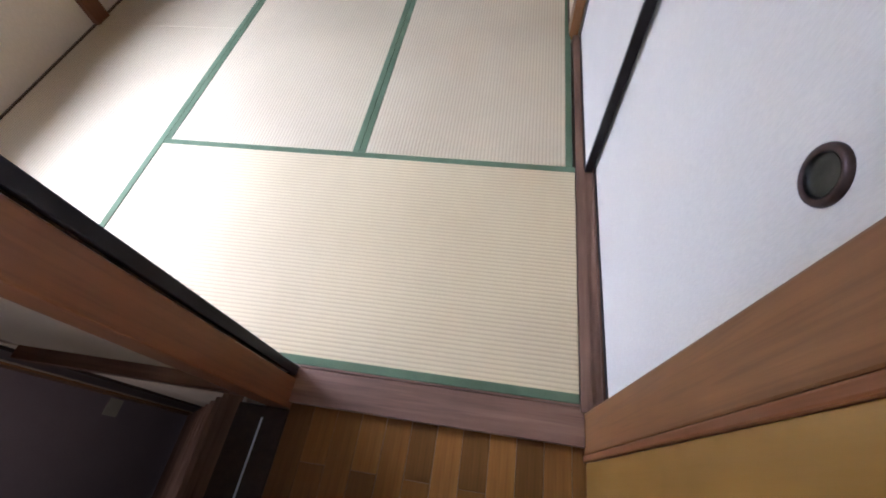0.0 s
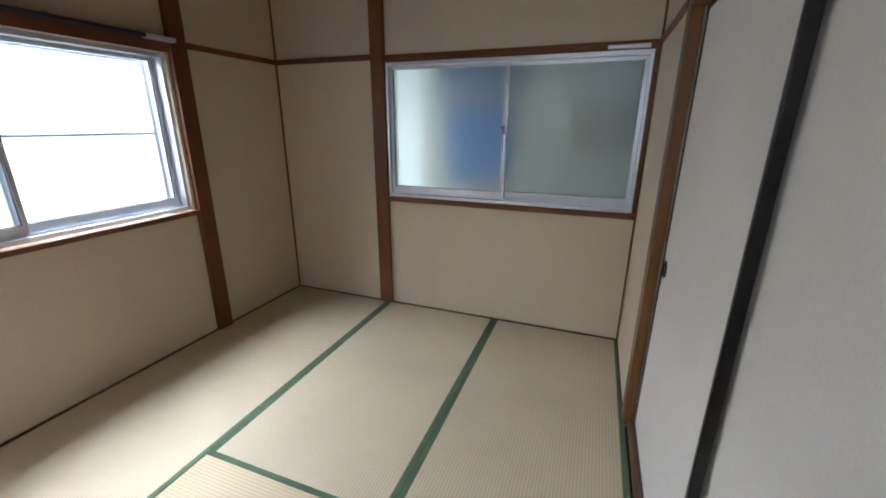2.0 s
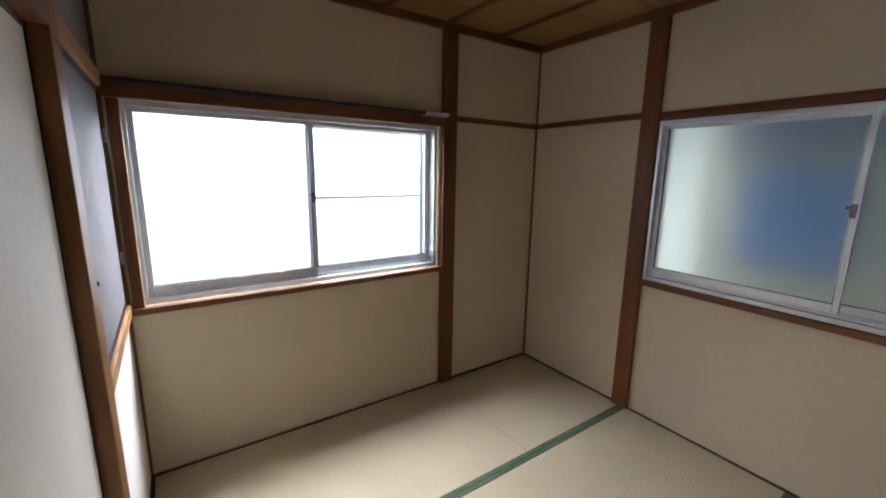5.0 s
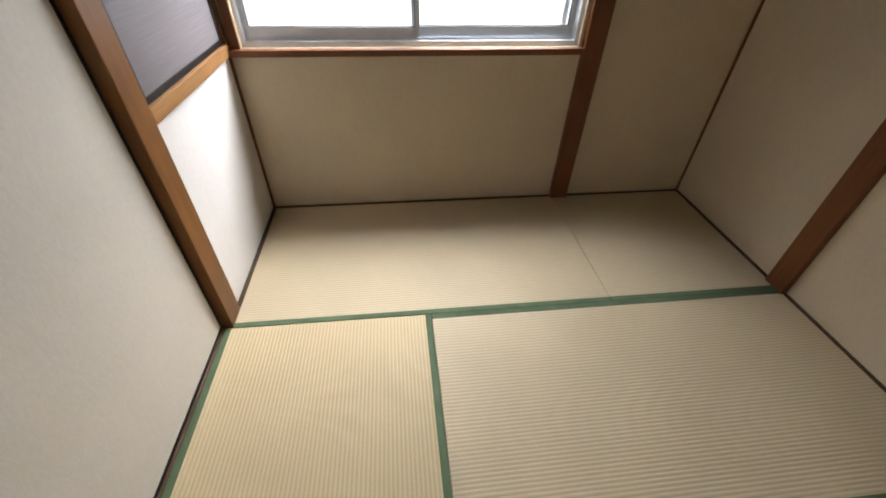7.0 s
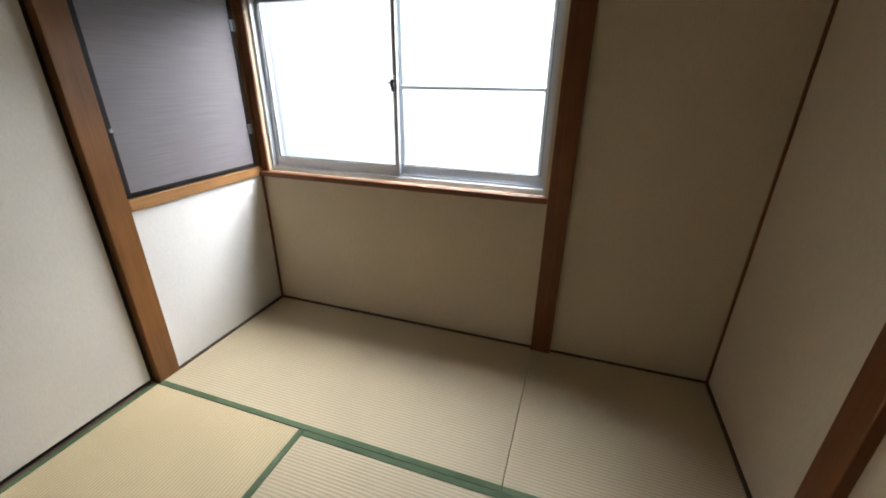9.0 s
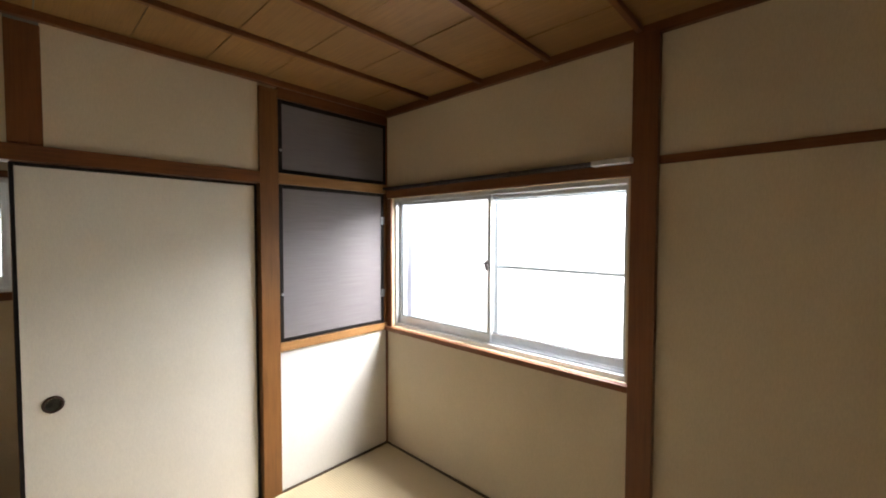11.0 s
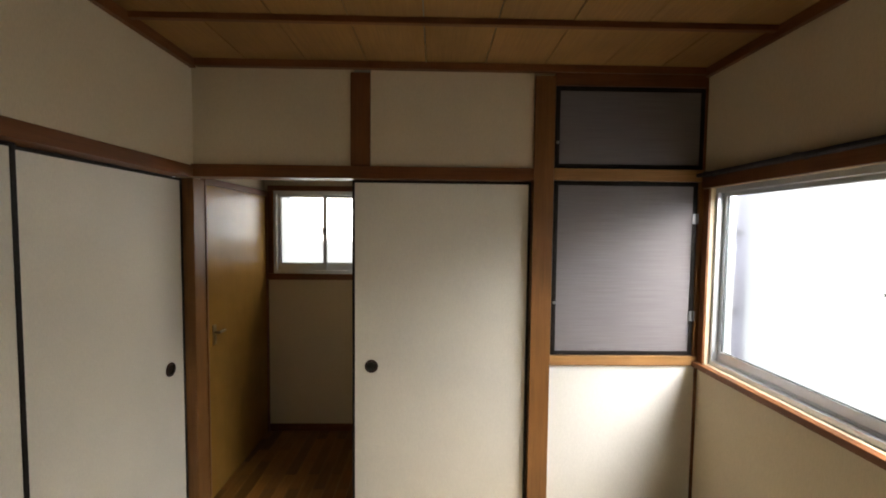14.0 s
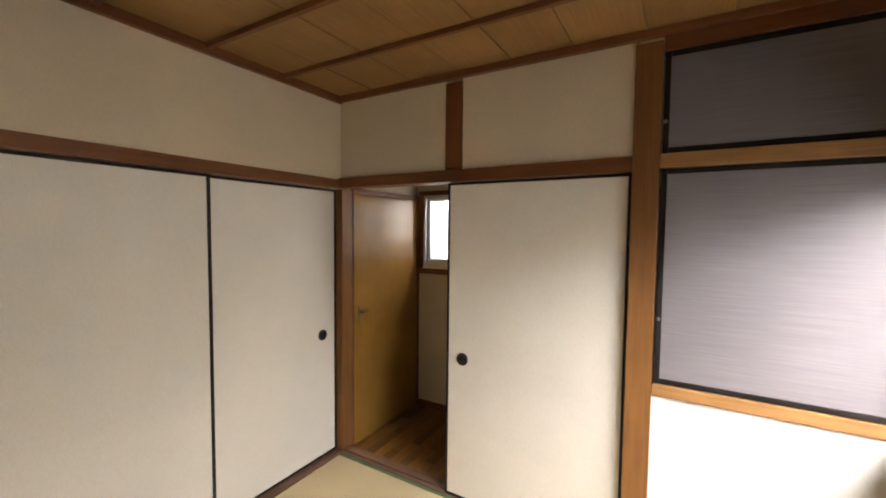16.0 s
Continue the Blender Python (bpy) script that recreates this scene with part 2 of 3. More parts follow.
def ring(p, axis, profile, seg=28):
    """A turned shape: profile of (radius, height) swept round the axis."""
    bm = bmesh.new()
    rows = []
    for r, h in profile:
        row = []
        for i in range(seg):
            a = 2 * math.pi * i / seg
            u, v = r * math.cos(a), r * math.sin(a)
            q = {"x": (h, u, v), "y": (u, h, v), "z": (u, v, h)}[axis]
            row.append(bm.verts.new([a0 + b0 for a0, b0 in zip(p, q)]))
        rows.append(row)
    for a, b in zip(rows, rows[1:]):
        for i in range(seg):
            bm.faces.new((a[i], a[(i + 1) % seg], b[(i + 1) % seg], b[i]))
    bm.faces.new(rows[-1])
    bmesh.ops.recalc_face_normals(bm, faces=bm.faces[:])
    for f in bm.faces:
        f.smooth = True
    return bm


def mesh_object(name, bm, mat, base):
    bmesh.ops.translate(bm, vec=[-c for c in base], verts=bm.verts[:])
    me = bpy.data.meshes.new(name)
    bm.to_mesh(me)
    bm.free()
    me.materials.append(mat)
    ob = new(name, me)
    BASE[ob] = Vector(base)
    return ob


def thing(name, base, label, category, group="", kind=""):
    ob = new(name)
    ob.empty_display_size = 0.1
    ob.location = base
    BASE[ob] = Vector(base)
    return tagged(ob, label, category, group, kind)


def part(name, bm, mat, parent, label=""):
    """One mesh under a thing or a part; the shape is given in world metres."""
    ob = mesh_object(name, bm, mat, BASE[parent])
    ob.parent = parent
    return tagged(ob, label)


def structure(name, bm, mat, label, category, base=(0, 0, 0)):
    ob = mesh_object(name, bm, mat, base)
    ob.location = base
    return tagged(ob, label, category, kind="structure")


# ---------------- plan ----------------
XL, XR = -2.64, 0.14        # window wall, closet wall
YB, YF = -0.01, 2.64        # door wall, far wall
ZM, ZC = 2.447, 2.495       # underside of the ceiling mould, ceiling boards
RAIL0, RAIL1 = 1.883, 1.950  # lintel rail
W1 = (0.045, 1.716, 0.90, 1.852)     # window in the window wall: y0, y1, z0, z1
W2 = (-1.64, 0.086, 0.915, 1.868)   # window in the far wall: x0, x1, z0, z1
SW = (-0.72, 0.10, 1.255, 1.905)    # hall window: x0, x1, z0, z1
HALL_Y, HALL_Z = -1.03, -0.022
DOOR_X = -0.72
T = 0.13
XW = 0.120                  # closet wall above the doors and past the post

structure("wall_left", boxes((XL - T, XL, -1.2, YF + T, -0.4, W1[2]), (XL - T, XL, -1.2, YF + T, W1[3], 2.6),
                             (XL - T, XL, -1.2, W1[0], W1[2], W1[3]), (XL - T, XL, W1[1], YF + T, W1[2], W1[3])),
          M_WALL, "cream papered wall round the wide window", "wall")
structure("wall_far", boxes((XL, XR + 0.01, YF, YF + T, -0.4, W2[2]), (XL, XR + 0.01, YF, YF + T, W2[3], 2.6),
                            (XL, W2[0], YF, YF + T, W2[2], W2[3]), (W2[1], XR + 0.01, YF, YF + T, W2[2], W2[3])),
          M_WALL, "cream papered wall round the frosted window", "wall")
# closet wall: upper wall over the sliding doors and the solid stretch past the post
structure("wall_right", boxes((XW, XR + 0.1, -0.02, 1.80, RAIL1 - 0.013, 2.6), (XW, XR + 0.1, 1.80, YF, -0.4, 2.6)),
          M_WALL, "cream papered wall above the closet doors", "wall")
# unseen box behind the closed closet doors, added against light leaks
structure("wall_closet", boxes((1.0, 1.1, -1.2, YF + T, -0.4, 2.6), (XR + 0.1, 1.0, 1.9, 2.0, -0.4, 2.6), (XR + 0.20, 1.0, -0.14, -0.035, -0.4, 2.6)),
          M_WALL, "plain unseen closet wall that keeps outside light out", "wall")
# door wall: papered panels over the lintel, wall behind the slid door, wall under the cupboard
structure("wall_back", boxes((-0.715, XR + 0.1, YB - 0.09, YB - 0.012, RAIL1 - 0.01, 2.6), (-1.70, -0.82, YB - 0.09, YB - 0.012, RAIL1 - 0.01, 2.6),
                             (-1.70, -0.80, -0.104, -0.0895, -0.010, RAIL1 - 0.012)),
          M_WALL, "cream papered wall over the doorway", "wall")
structure("wall_under_cupboard", boxes((XL, -1.81, YB - 0.09, YB - 0.012, -0.3, 0.875)),
          M_WALL_WHITE, "white papered wall below the cupboard doors", "wall")
structure("wall_cupboard_back", boxes((XL, -1.70, -0.6, -0.55, 0.9, 2.6), (XL, -1.70, -0.55, -0.12, 2.5, 2.6), (XL, -1.70, -0.6, -0.12, 0.80, 0.862)),
          M_WALL, "plain inner wall of the cupboard", "wall")
structure("floor", boxes((XL, -0.80, -0.089, YF, -0.3, -0.06), (-0.80, 1.0, -0.14, YF, -0.3, -0.06)), M_SILL_X, "boarded floor under the mats", "floor")

# ceiling: boards with open joints and a dark void above, in one mesh
bm = bmesh.new()
xs = [XL - 0.02, -2.37, -2.055, -1.742, -1.428, -1.115, -0.802, -0.488, -0.175, XR + 0.02]
for i, (a, b) in enumerate(zip(xs, xs[1:])):
    for j in range(6):
        dz = 0.0012 * math.sin(i * 2.1 + j * 1.7)
        box(bm, a + 0.0028, b - 0.0028, -0.02 + j * 0.4435 + 0.0005, -0.02 + (j + 1) * 0.4435 - 0.0005, ZC + dz, ZC + 0.012 + dz)
structure("ceiling", bm, M_CEIL, "brown wooden board ceiling with fine joints", "ceiling")
# out-of-view slab, added to stop sun leaking in from above
structure("sun_block_slab", boxes((XL - T - 0.3, 1.1, -1.25, YF + T + 0.3, 2.6, 2.75)), M_ROOF, "plain unseen slab that blocks the sun above the ceiling boards", "roof")
for j in range(1, 6):
    y = 0.005 + j * 0.4385
    structure("ceiling_batten", boxes((XL, XW, y - 0.013, y + 0.013, ZC - 0.026, ZC - 0.001), bevel=0.003), M_RAIL_X,
              "slim red-brown batten under the ceiling boards", "batten").update_tag()

for ob_name, dims, mat in (
        ("trim", (XL + 0.0005, XL + 0.03, YB, YF, ZM, ZC - 0.002), M_RAIL_Y),
        ("trim", (XW - 0.03, XW - 0.0005, YB, YF, ZM, ZC - 0.002), M_RAIL_Y),
        ("trim", (XL + 0.031, XW - 0.031, YF - 0.03, YF - 0.0005, ZM, ZC - 0.002), M_RAIL_X),
        ("trim", (XL + 0.031, XW - 0.031, YB - 0.012, YB + 0.022, ZM + 0.010, ZC - 0.002), M_RAIL_X)):
    structure(ob_name, boxes(dims, bevel=0.003), mat, "red-brown wooden mould along the ceiling edge", "trim")

# posts
for dims, mat in (
        ((XL - 0.03, XL + 0.036, 1.735, 1.842, -0.02, ZM + 0.001), M_POST),
        ((-1.764, -1.656, YF - 0.032, YF + 0.01, -0.02, ZM + 0.001), M_POST),
        ((XW - 0.005, XR + 0.02, 1.765, 1.868, -0.02, ZM + 0.001), M_POST_LIGHT),
        ((-1.81, -1.70, -0.10, YB + 0.006, -0.02, ZM - 0.006), M_POST_LIGHT),
        ((-0.82, -0.715, -0.10, YB + 0.002, RAIL1 + 0.001, ZM - 0.006), M_POST),
        ((XR + 0.006, XR + 0.20, -0.165, -0.058, -0.06, RAIL0 - 0.001), M_POST_LIGHT),
        ((-0.80, -0.715, -0.165, -0.080, -0.06, RAIL0 - 0.001), M_POST)):
    structure("post", boxes(dims, bevel=0.004), mat, "brown stained square wooden post let into the wall", "post")

# lintel rails
structure("trim", boxes((-1.699, XR + 0.02, -0.11, YB + 0.012, RAIL0, RAIL1), bevel=0.003), M_RAIL_X, "brown wooden lintel over the doorway", "trim")
structure("trim", boxes((XL + 0.002, -1.811, -0.10, YB + 0.004, 1.890, 1.954), bevel=0.003), M_LEDGE, "honey-brown rail between the cupboard doors", "trim")
structure("trim", boxes((XL + 0.002, -1.811, -0.10, YB + 0.005, 0.872, 0.925), bevel=0.004), M_LEDGE, "honey-brown ledge under the cupboard door", "trim")
structure("trim", boxes((XW - 0.010, XR + 0.12, YB + 0.013, 1.764, RAIL0 - 0.003, RAIL1 - 0.01), bevel=0.003), M_RAIL_Y, "brown wooden lintel over the closet doors", "trim")
structure("trim", boxes((XW - 0.010, XW + 0.01, 1.869, YF - 0.012, 1.895, 1.935), bevel=0.002), M_RAIL_Y, "slim brown picture rail", "trim")
structure("trim", boxes((XL - 0.01, XL + 0.012, 1.843, YF - 0.013, 1.893, 1.930), bevel=0.002), M_RAIL_Y, "slim brown picture rail", "trim")
structure("trim", boxes((XL, -1.765, YF - 0.012, YF + 0.01, 1.893, 1.930), bevel=0.002), M_RAIL_X, "slim brown picture rail", "trim")
structure("trim", boxes((-1.655, XW, YF - 0.018, YF + 0.01, 1.869, 1.920), bevel=0.002), M_RAIL_X, "brown wooden head over the frosted window", "trim")
structure("trim", boxes((XL - 0.01, XL + 0.018, YB, 1.734, 1.853, 1.935), bevel=0.002), M_RAIL_Y, "brown wooden head over the wide window", "trim")
# corner beads and skirting strips
for x, y, z0 in ((XL + 0.005, YF - 0.005, 0), (XW - 0.005, YF - 0.005, 0), (XL + 0.005, YB - 0.006, 0)):
    structure("trim", boxes((x - 0.006, x + 0.006, y - 0.006, y + 0.006, z0, ZM)), M_POST, "thin brown bead in the wall corner", "trim")
structure("baseboard", boxes((XL - 0.005, XL + 0.014, YB, 1.734, -0.05, 0.005), (XL - 0.005, XL + 0.014, 1.843, YF, -0.05, 0.005)), M_BASE, "narrow brown strip between mats and wall", "baseboard")
structure("baseboard", boxes((XL + 0.015, -1.765, YF - 0.014, YF + 0.005, -0.05, 0.005), (-1.655, XW, YF - 0.012, YF + 0.005, -0.05, 0.005)), M_BASE, "narrow brown strip between mats and wall", "baseboard")
structure("baseboard", boxes((XL + 0.015, -1.811, YB - 0.02, YB + 0.004, -0.05, 0.005)), M_BASE, "narrow brown strip between mats and wall", "baseboard")
structure("baseboard", boxes((XW - 0.010, XW + 0.02, 1.869, YF - 0.013, -0.05, 0.005)), M_BASE, "narrow brown strip between mats and wall", "baseboard")
# sills with their grooves
structure("door_sill", boxes((-1.699, XR + 0.005, -0.043, -0.0365, -0.05, 0.004), (-1.699, XR + 0.005, -0.074, -0.0432, -0.05, -0.001), (-1.699, XR + 0.005, -0.147, -0.0742, -0.05, 0.004)),
          M_SILL_X, "worn brown wooden threshold with a groove", "threshold")
structure("closet_sill", boxes((XR - 0.005, XR + 0.026, -0.057, 1.764, -0.05, 0.006), (XR + 0.0262, XR + 0.058, -0.057, 1.764, -0.05, -0.002),
                               (XR + 0.0582, XR + 0.062, -0.057, 1.764, -0.05, 0.006), (XR + 0.0622, XR + 0.092, -0.057, 1.764, -0.05, -0.002), (XR + 0.0922, XR + 0.16, -0.057, 1.764, -0.05, 0.006)),
          M_SILL_Y, "worn brown grooved wooden track of the closet doors", "threshold")


# ---------------- tatami ----------------
def tatami(x0, x1, y0, y1, along, borders, label):
    """A mat with cloth borders on the sides named in borders (x0, x1, y0, y1)."""
    ob = thing("tatami_mat", ((x0 + x1) / 2, (y0 + y1) / 2, -0.055), label, "tatami mat", "mats covering the floor")
    g, w = 0.0012, 0.028
    bm = boxes((x0 + g, x1 - g, y0 + g, y1 - g, -0.055, 0.0), bevel=0.003)
    part("rush_surface", bm, M_TAT_X if along == "x" else M_TAT_Y, ob)
    for side in borders:
        d = {"x0": (x0 + g - 0.0005, x0 + w, y0 + g, y1 - g), "x1": (x1 - w, x1 - g + 0.0005, y0 + g, y1 - g),
             "y0": (x0 + g, x1 - g, y0 + g - 0.0005, y0 + w), "y1": (x0 + g, x1 - g, y1 - w, y1 - g + 0.0005)}[side]
        part("border", boxes((*d, -0.02, 0.0022), bevel=0.0012), M_BORDER, ob, "dark green cloth border")
    return ob


tatami(-1.69, XR - 0.006, -0.036, 0.870, "x", ("y0", "y1"), "pale rush mat with green borders inside the doorway")
tatami(-1.69, -0.768, 0.870, YF - 0.015, "y", ("x0", "x1"), "pale rush mat with green borders in mid floor")
tatami(-0.768, XW + 0.004, 0.870, YF - 0.015, "y", ("x0", "x1"), "pale rush mat with green borders beside the closet")
tatami(XL + 0.015, -1.69, YB + 0.005, 1.745, "y", ("x1",), "pale rush mat with one green border under the window")
tatami(XL + 0.015, -1.69, 1.745, YF - 0.015, "y", ("x1",), "half-size pale rush mat in the room corner")


# ---------------- sliding doors ----------------
def finger_pull(p, axis, parent, sign):
    def turned(*rh):
        return ring(p, axis, [(a, sign * h) for a, h in rh])
    pull = part("finger_pull", turned((0.0370, 0), (0.0370, 0.0030), (0.0355, 0.0062), (0.0325, 0.0080), (0.0290, 0.0078), (0.0268, 0.0062), (0.0262, 0.0002)), M_BRONZE, parent, "round dark bronze finger pull")
    part("pull_cup", turned((0.0262, 0.0062), (0.0258, 0.0030), (0.0235, 0.0014), (0.0170, 0.0008), (0.0080, 0.0012), (0.0020, 0.0020)), M_CUP, pull, "dished cup with a worn sheen")


def sliding_door(axis, a0, a1, face, back, z0, z1, stile, pull_at, pull_z, label, group):
    """A papered sliding door in a black lacquer frame; axis is the way it slides, face the room side."""
    c = (a0 + a1) / 2
    base = (c, (face + back) / 2, z0) if axis == "x" else ((face + back) / 2, c, z0)
    ob = thing("sliding_door", base, label, "sliding door", group)
    s = 1 if face > back else -1

    def d(p0, p1, f, k, q0, q1):
        return (p0, p1, min(f, k), max(f, k), q0, q1) if axis == "x" else (min(f, k), max(f, k), p0, p1, q0, q1)
    part("panel", boxes(d(a0 + stile, a1 - stile, face - s * 0.003, back + s * 0.003, z0 + 0.014, z1 - 0.014), bevel=0.001), M_FUSUMA, ob)
    part("stile", boxes(d(a0, a0 + stile, face, back, z0, z1), bevel=0.003), M_BLACK, ob, "black lacquered edge")
    part("stile", boxes(d(a1 - stile, a1, face, back, z0, z1), bevel=0.003), M_BLACK, ob, "black lacquered edge")
    part("rail", boxes(d(a0 + stile, a1 - stile, face, back, z0, z0 + 0.0145), bevel=0.002), M_BLACK, ob, "black lacquered edge")
    part("rail", boxes(d(a0 + stile, a1 - stile, face, back, z1 - 0.0145, z1), bevel=0.002), M_BLACK, ob, "black lacquered edge")
    p = (pull_at, face - s * 0.003, pull_z) if axis == "x" else (face - s * 0.003, pull_at, pull_z)
    finger_pull(p, "y" if axis == "x" else "x", ob, s)
    return ob


sliding_door("x", -1.697, -0.717, -0.044, -0.072, 0.006, RAIL0 - 0.002, 0.014, -0.823, 0.850,
             "cream papered sliding door pushed open beside the doorway", "sliding doors of the room")
sliding_door("y", -0.056, 0.895, XR + 0.064, XR + 0.090, 0.007, RAIL0 - 0.005, 0.016, 0.070, 0.869,
             "closed cream papered closet door next to the doorway", "sliding doors of the room")
sliding_door("y", 0.843, 1.764, XR + 0.027, XR + 0.056, 0.007, RAIL0 - 0.005, 0.018, 1.69, 0.865,
             "closed cream papered closet door beside the wooden post", "sliding doors of the room")


# ---------------- cupboard over the stairs ----------------
def cupboard_door(x0, x1, z0, z1, knob_z, hinges, label):
    yf, yb = YB - 0.008, YB - 0.034
    ob = thing("cupboard_door", ((x0 + x1) / 2, (yf + yb) / 2, z0), label, "cupboard door", "cupboard doors in the corner")
    w = 0.024
    part("panel", boxes((x0 + w, x1 - w, yb + 0.003, yf - 0.004, z0 + w, z1 - w)), M_DARKPANEL, ob)
    part("stile", boxes((x0, x0 + w, yb, yf, z0, z1), bevel=0.003), M_BLACK, ob, "black lacquered frame")
    part("stile", boxes((x1 - w, x1, yb, yf, z0, z1), bevel=0.003), M_BLACK, ob, "black lacquered frame")
    part("rail", boxes((x0 + w, x1 - w, yb, yf, z0, z0 + w), bevel=0.003), M_BLACK, ob, "black lacquered frame")
    part("rail", boxes((x0 + w, x1 - w, yb, yf, z1 - w, z1), bevel=0.003), M_BLACK, ob, "black lacquered frame")
    kx = x1 - 0.010
    bm = cyl(bmesh.new(), (kx, yf + 0.006, knob_z), "y", 0.004, 0.012, 16)
    cyl(bm, (kx, yf + 0.014, knob_z), "y", 0.009, 0.006, 16, 0.007)
    part("knob", bm, M_STEEL, ob, "small bright steel catch knob")
    for hz in hinges:
        bm = boxes((x0 + 0.001, x0 + 0.026, yf, yf + 0.003, hz - 0.028, hz + 0.028), bevel=0.001)
        cyl(bm, (x0 + 0.003, yf + 0.005, hz), "z", 0.006, 0.056, 12)
        cyl(bm, (x0 + 0.016, yf + 0.004, hz + 0.016), "y", 0.004, 0.003, 10)
        cyl(bm, (x0 + 0.016, yf + 0.004, hz - 0.016), "y", 0.004, 0.003, 10)
        part("hinge", bm, M_STEEL, ob, "bright steel butt hinge")
    return ob


cupboard_door(XL + 0.008, -1.816, 1.956, 2.393, 2.09, (), "grey streaked upper cupboard door in a black frame")
cupboard_door(XL + 0.030, -1.816, 0.927, 1.888, 1.222, (1.688, 1.150), "large grey streaked cupboard door in a black frame")
structure("trim", boxes((XL + 0.001, -1.811, -0.09, YB + 0.003, 2.395, ZM + 0.012), bevel=0.003), M_RAIL_X, "brown wooden rail over the upper cupboard door", "trim")
structure("trim", boxes((XL + 0.001, XL + 0.028, -0.09, YB + 0.001, 0.926, 1.889), bevel=0.003), M_POST_LIGHT, "brown upright between cupboard and window", "trim")


# ---------------- windows ----------------
def window(name, label, axis, a0, a1, z0, z1, wall, out, split, inner_first, glass, lock_z, f=0.03, w=0.034):
    """Aluminium two-sash sliding window. axis: the way it runs; wall: the wall's room face; out: +1 or -1, the way out."""
    def d(p0, p1, u, v, q0, q1):
        lo, hi = sorted((wall + out * u, wall + out * v))
        return (p0, p1, lo, hi, q0, q1) if axis == "x" else (lo, hi, p0, p1, q0, q1)
    mid = (a0 + a1) / 2
    base = (mid, wall, z0) if axis == "x" else (wall, mid, z0)
    ob = thing(name, base, label, "window", kind="structure")
    part("window_frame", boxes(d(a0, a0 + f, -0.004, 0.10, z0, z1), d(a1 - f, a1, -0.004, 0.10, z0, z1),
                               d(a0 + f, a1 - f, -0.004, 0.10, z1 - 0.026, z1), d(a0 + f, a1 - f, -0.004, 0.10, z0, z0 + 0.024),
                               d(a0 + f, a1 - f, 0.022, 0.026, z0 + 0.024, z0 + 0.036), d(a0 + f, a1 - f, 0.054, 0.058, z0 + 0.024, z0 + 0.040),
                               bevel=0.0015), M_ALU, ob, "silver aluminium frame with sliding tracks")
    for first in (True, False):
        p0, p1 = (a0 + f, split + 0.019) if first else (split - 0.019, a1 - f)
        u = 0.028 if first == inner_first else 0.060
        lo, hi = z0 + 0.034, z1 - 0.022
        sash = part("sash", boxes(d(p0, p0 + w, u, u + 0.022, lo, hi), d(p1 - w, p1, u, u + 0.022, lo, hi),
                                  d(p0 + w, p1 - w, u, u + 0.022, lo, lo + 0.045), d(p0 + w, p1 - w, u, u + 0.022, hi - 0.026, hi), bevel=0.002), M_ALU, ob)
        pane = part("pane", boxes(d(p0 + w - 0.004, p1 - w + 0.004, u + 0.010, u + 0.014, lo + 0.041, hi - 0.022)), glass, sash, "glass pane")
        pane.visible_shadow = False
        part("seal", boxes(d(p0 + w, p0 + w + 0.003, u + 0.004, u + 0.018, lo + 0.045, hi - 0.026), d(p1 - w - 0.003, p1 - w, u + 0.004, u + 0.018, lo + 0.045, hi - 0.026),
                           d(p0 + w + 0.003, p1 - w - 0.003, u + 0.004, u + 0.018, lo + 0.045, lo + 0.048)), M_RUBBER, sash)
    # crescent lock on the meeting stile
    bm = boxes(d(split - 0.010, split + 0.010, 0.012, 0.028, lock_z - 0.03, lock_z + 0.03), bevel=0.003)
    c = wall + out * 0.008
    cyl(bm, (split, c, lock_z) if axis == "x" else (c, split, lock_z), "y" if axis == "x" else "x", 0.010, 0.010, 16)
    box(bm, *d(split - 0.022, split - 0.004, 0.004, 0.010, lock_z + 0.008, lock_z + 0.018))
    part("window_lock", bm, M_LOCK, ob, "small metal crescent lock")
    return ob


win = window("window_1", "wide aluminium sliding window with bright white glass", "y", W1[0], W1[1], W1[2], W1[3], XL - 0.03, -1, 0.882, True, M_CLEAR, 1.40, 0.016, 0.022)
# insect screen outside one half, with its middle bar
sx = XL - 0.135
part("insect_screen", boxes((sx - 0.014, sx, 0.875, 0.90, 0.94, 1.82), (sx - 0.014, sx, 1.655, 1.68, 0.94, 1.82), (sx - 0.014, sx, 0.90, 1.655, 0.94, 0.965),
                            (sx - 0.014, sx, 0.90, 1.655, 1.795, 1.82), (sx - 0.014, sx, 0.90, 1.655, 1.381, 1.397), bevel=0.002), M_SCREEN, win, "grey insect screen frame with a middle bar")
structure("window_sill", boxes((XL - 0.02, XL + 0.035, YB, 1.734, 0.868, 0.899), bevel=0.004), M_RAIL_Y, "brown wooden sill of the wide window", "sill")
structure("trim", boxes((XL - 0.06, XL - 0.012, W1[1] + 0.001, 1.734, 0.90, 1.850), bevel=0.003), M_POST, "brown wooden window jamb", "trim")
structure("trim", boxes((XL - 0.02, XL + 0.012, YB + 0.01, W1[0] - 0.001, 0.90, 1.850), bevel=0.003), M_POST, "brown wooden window jamb", "trim")

window("window_2", "aluminium sliding window with frosted greenish glass", "x", W2[0], W2[1], W2[2], W2[3], YF - 0.03, 1, -0.768, True, M_FROST, 1.42, 0.016, 0.024)
structure("window_sill", boxes((-1.655, XW - 0.007, YF - 0.052, YF + 0.02, 0.878, 0.914), bevel=0.004), M_RAIL_X, "brown wooden sill of the frosted window", "sill")
structure("trim", boxes((W2[1] + 0.001, XW - 0.007, YF - 0.024, YF + 0.02, 0.915, 1.868), bevel=0.003), M_POST, "brown wooden window jamb", "trim")

